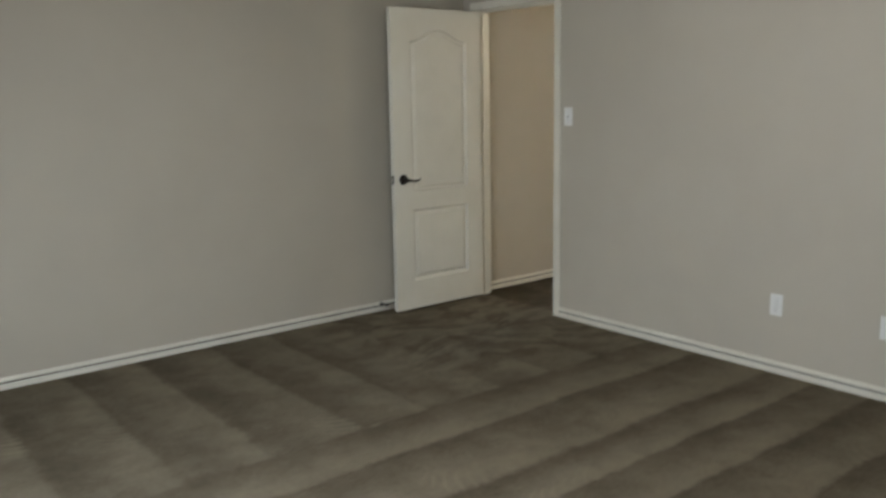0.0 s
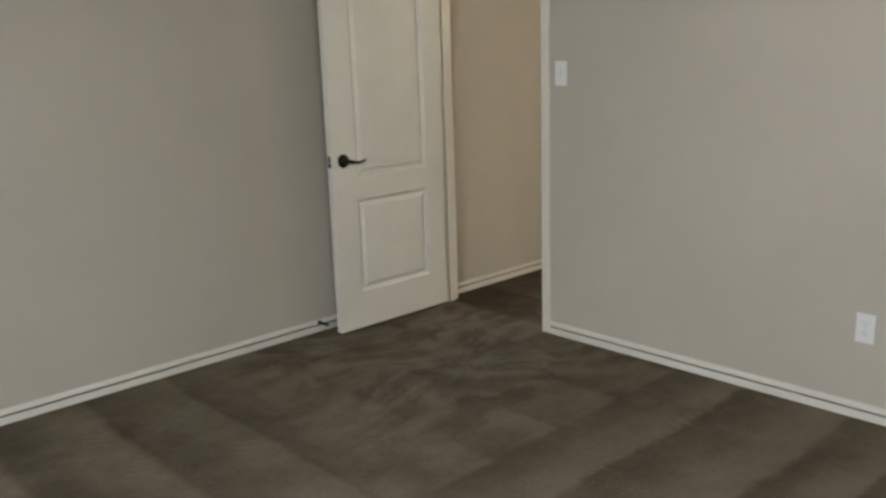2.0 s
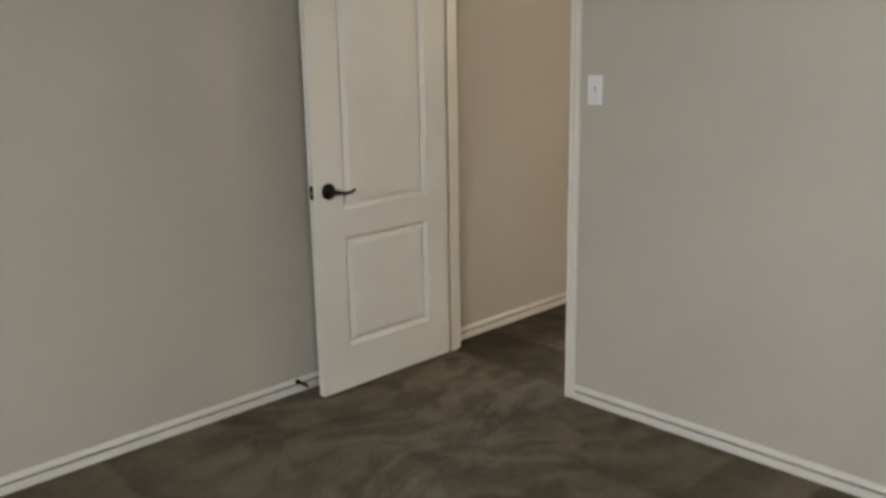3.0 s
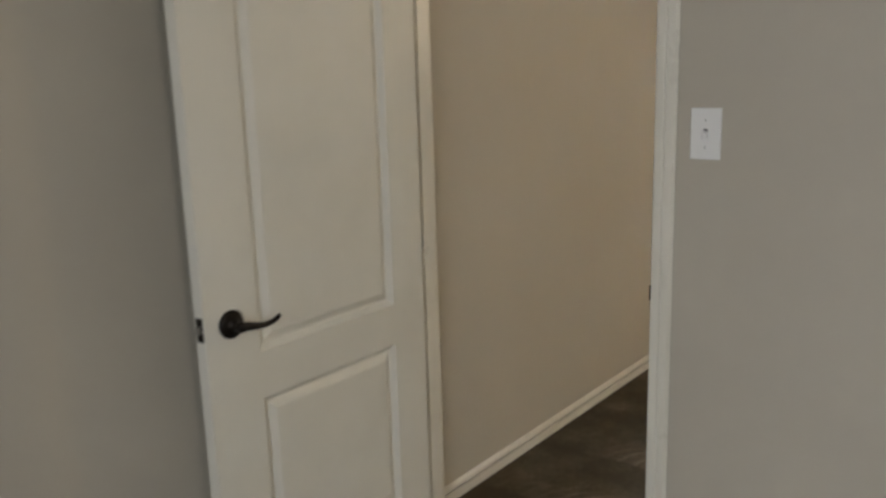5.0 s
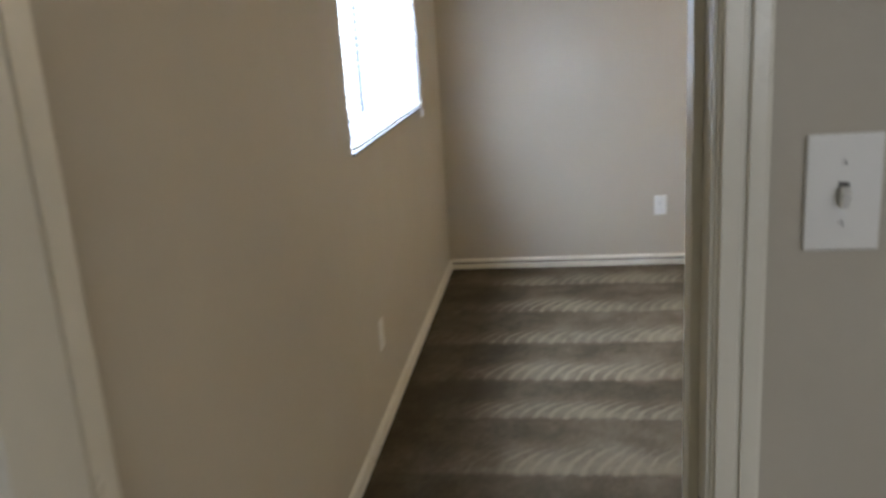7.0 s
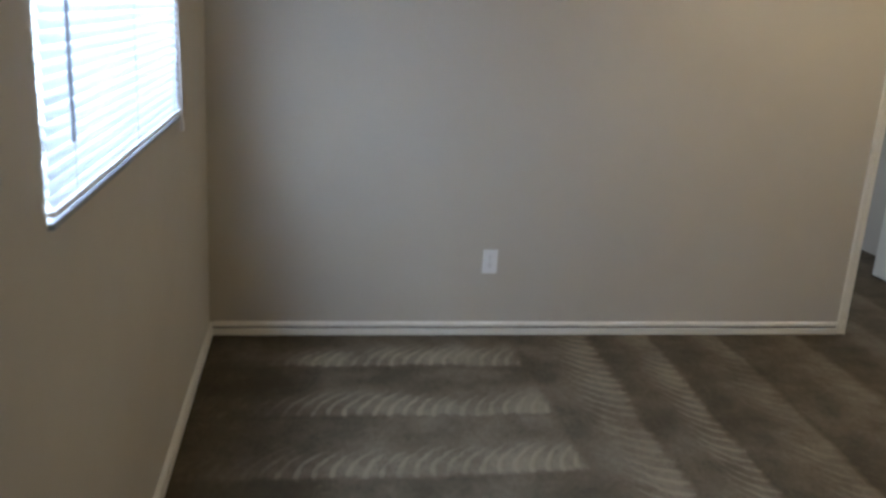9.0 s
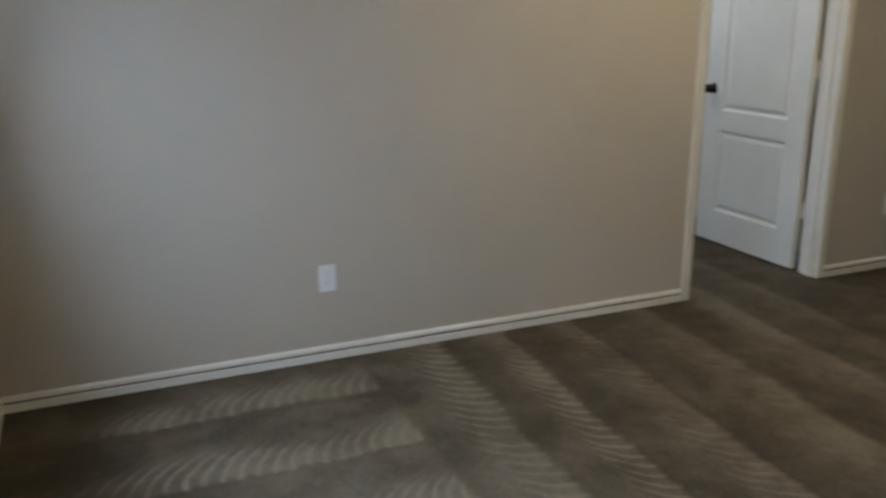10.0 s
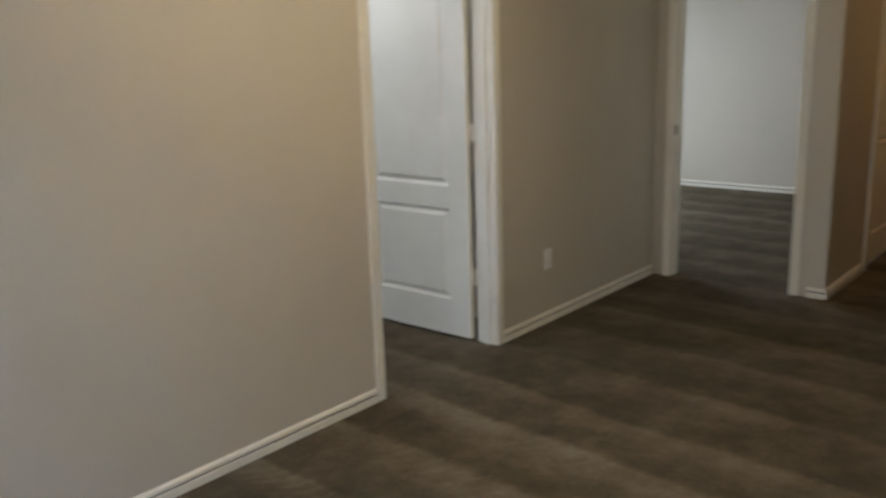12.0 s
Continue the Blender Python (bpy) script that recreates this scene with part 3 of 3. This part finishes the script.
copy_thing(socket, pose(XB, -0.655, 0.361, 0, 0, -90))
copy_thing(socket, pose(XB, -3.872, 0.368, 0, 0, -90))

# ---- windows ----


def window(name, m, width, height, deep, label="white vinyl window above a grey stone sill"):
    """A sliding window in an opening. Local x across, y out of the room, z up, from the opening's lower left corner at the room face."""
    win = thing(name, m, label, "window", "", "structure")
    w = 0.045
    for label, b in (("window_frame", (0, 0, width, w)), ("window_frame", (0, height - w, width, height)), ("window_frame", (0, w, w, height - w)), ("window_frame", (width - w, w, width, height - w)),
                     ("mullion", (width / 2 - 0.025, w, width / 2 + 0.025, height - w))):
        part(label, box(bmesh.new(), b[0], deep - 0.06, b[1], b[2], deep - 0.01, b[3], 0.003, 1), VINYL, win)
    part("window_sill", box(bmesh.new(), 0.001, -0.012, 0.0, width - 0.001, deep - 0.065, 0.012, 0.003, 2), SILL, win, "grey stone window sill")
    for a, b in ((w, width / 2 - 0.025), (width / 2 + 0.025, width - w)):
        pane = part("pane", box(bmesh.new(), a, deep - 0.037, w, b, deep - 0.033, height - w), GLASS, win)
        pane.visible_shadow = False
    return win


def blind(m, width, height):
    """A mini-blind; local origin at its lower left, x across, y out of the room, z up."""
    bl = thing("window_blind", m, "white slatted mini-blind lowered over the window", "blind")
    part("head_rail", box(bmesh.new(), 0, -0.013, height - 0.028, width, 0.013, height, 0.002, 1), VINYL, bl)
    part("bottom_rail", box(bmesh.new(), 0, -0.012, 0.002, width, 0.012, 0.013, 0.003, 2), VINYL, bl)
    # one curved slat, shared by all
    bm = bmesh.new()
    rows = []
    for x in (0.0, width):
        for side in (0.0, 0.0006):
            rows.append([bm.verts.new((x, -0.0125 + 0.025 * k / 6, side + 0.0022 * (1 - (2 * k / 6 - 1) ** 2))) for k in range(7)])
    a, b, c, d = rows
    for k in range(6):
        bm.faces.new((a[k], a[k + 1], c[k + 1], c[k]))
        bm.faces.new((b[k], d[k], d[k + 1], b[k + 1]))
    bm.faces.new(a + b[::-1])
    bm.faces.new(c[::-1] + d)
    bm.faces.new((a[0], c[0], d[0], b[0]))
    bm.faces.new((a[6], b[6], d[6], c[6]))
    me = mesh_of("slat", bm, SLAT)
    count = int((height - 0.05) / 0.0248)
    for k in range(count):
        s = new("slat", me)
        s.parent = bl
        s.matrix_basis = pose(0, 0, 0.026 + k * 0.0248, 68 + 1.5 * math.sin(k * 1.7), 0, 0)
    for x in (0.14, width / 2, width - 0.14):
        for y in (-0.0135, 0.0135):
            part("ladder_cord", rod(bmesh.new(), (x, y, 0.01), (x, y, height - 0.02), 0.0009, sides=6), CORD, bl)
    part("wand", sweep(bmesh.new(), [(0.085, -0.022, height - 0.02), (0.085, -0.026, height - 0.10), (0.087, -0.026, 0.12)], [0.0025, 0.0042, 0.0042], 8), WAND, bl, "thin grey tilt wand")
    cord = part("pull_cord", sweep(bmesh.new(), [(width - 0.05, -0.016, height - 0.02), (width - 0.048, -0.016, 0.30), (width - 0.030, -0.018, -0.02)], [0.0016] * 3, 6), CORD, bl)
    bm = lathe(bmesh.new(), ((0.003, 0.0), (0.0055, -0.008), (0.0075, -0.030), (0.0065, -0.040)), 12)
    bmesh.ops.translate(bm, vec=(width - 0.030, -0.018, -0.015), verts=bm.verts[:])
    part("tassel", bm, VINYL, cord, "white plastic cord tassel", True)
    return bl


window("window_1", Matrix.Translation((WIN[0], YB, WIN[2])), WIN[1] - WIN[0], WIN[3] - WIN[2], YOUT - YB, "white vinyl window with a lowered blind in front")
window("window_2", pose(-4.8, -2.95, 0.9, 0, 0, 90), 1.7, 1.3, 0.115)
window("window_3", Matrix.Translation((5.1, YB, 1.075)), 1.4, 1.125, YOUT - YB)
window("window_4", pose(7.0, -6.3, 1.0, 0, 0, -90), 1.4, 1.2, 0.115)
blind(Matrix.Translation((WIN[0] + 0.003, YB - 0.002, WIN[2] + 0.020)), WIN[1] - WIN[0] - 0.006, WIN[3] - WIN[2] - 0.024)

# ---- ceiling lamps ----


# no lamp base is in view; each is added over its bulb
def ceiling_lamp(x, y, drop=0.0):
    lamp = thing("ceiling_lamp", pose(x, y, HIGH), "round white base of an unseen ceiling lamp", "ceiling lamp", "ceiling lamps")
    part("base", lathe(bmesh.new(), ((0.13, 0.0), (0.14, -0.01), (0.14, -0.022), (0.125, -0.026))), VINYL, lamp)
    # unseen stem, added where the bulb is lowered to brighten the wall
    if drop:
        part("stem", rod(bmesh.new(), (0, 0, -0.02), (0, 0, -drop + 0.12), 0.012), VINYL, lamp, "white metal stem, unseen, added to lower the bulb")
    return lamp


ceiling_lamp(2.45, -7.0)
ceiling_lamp(2.75, -2.2, 0.38)
ceiling_lamp(-2.3, -2.3)
ceiling_lamp(5.3, -2.7)
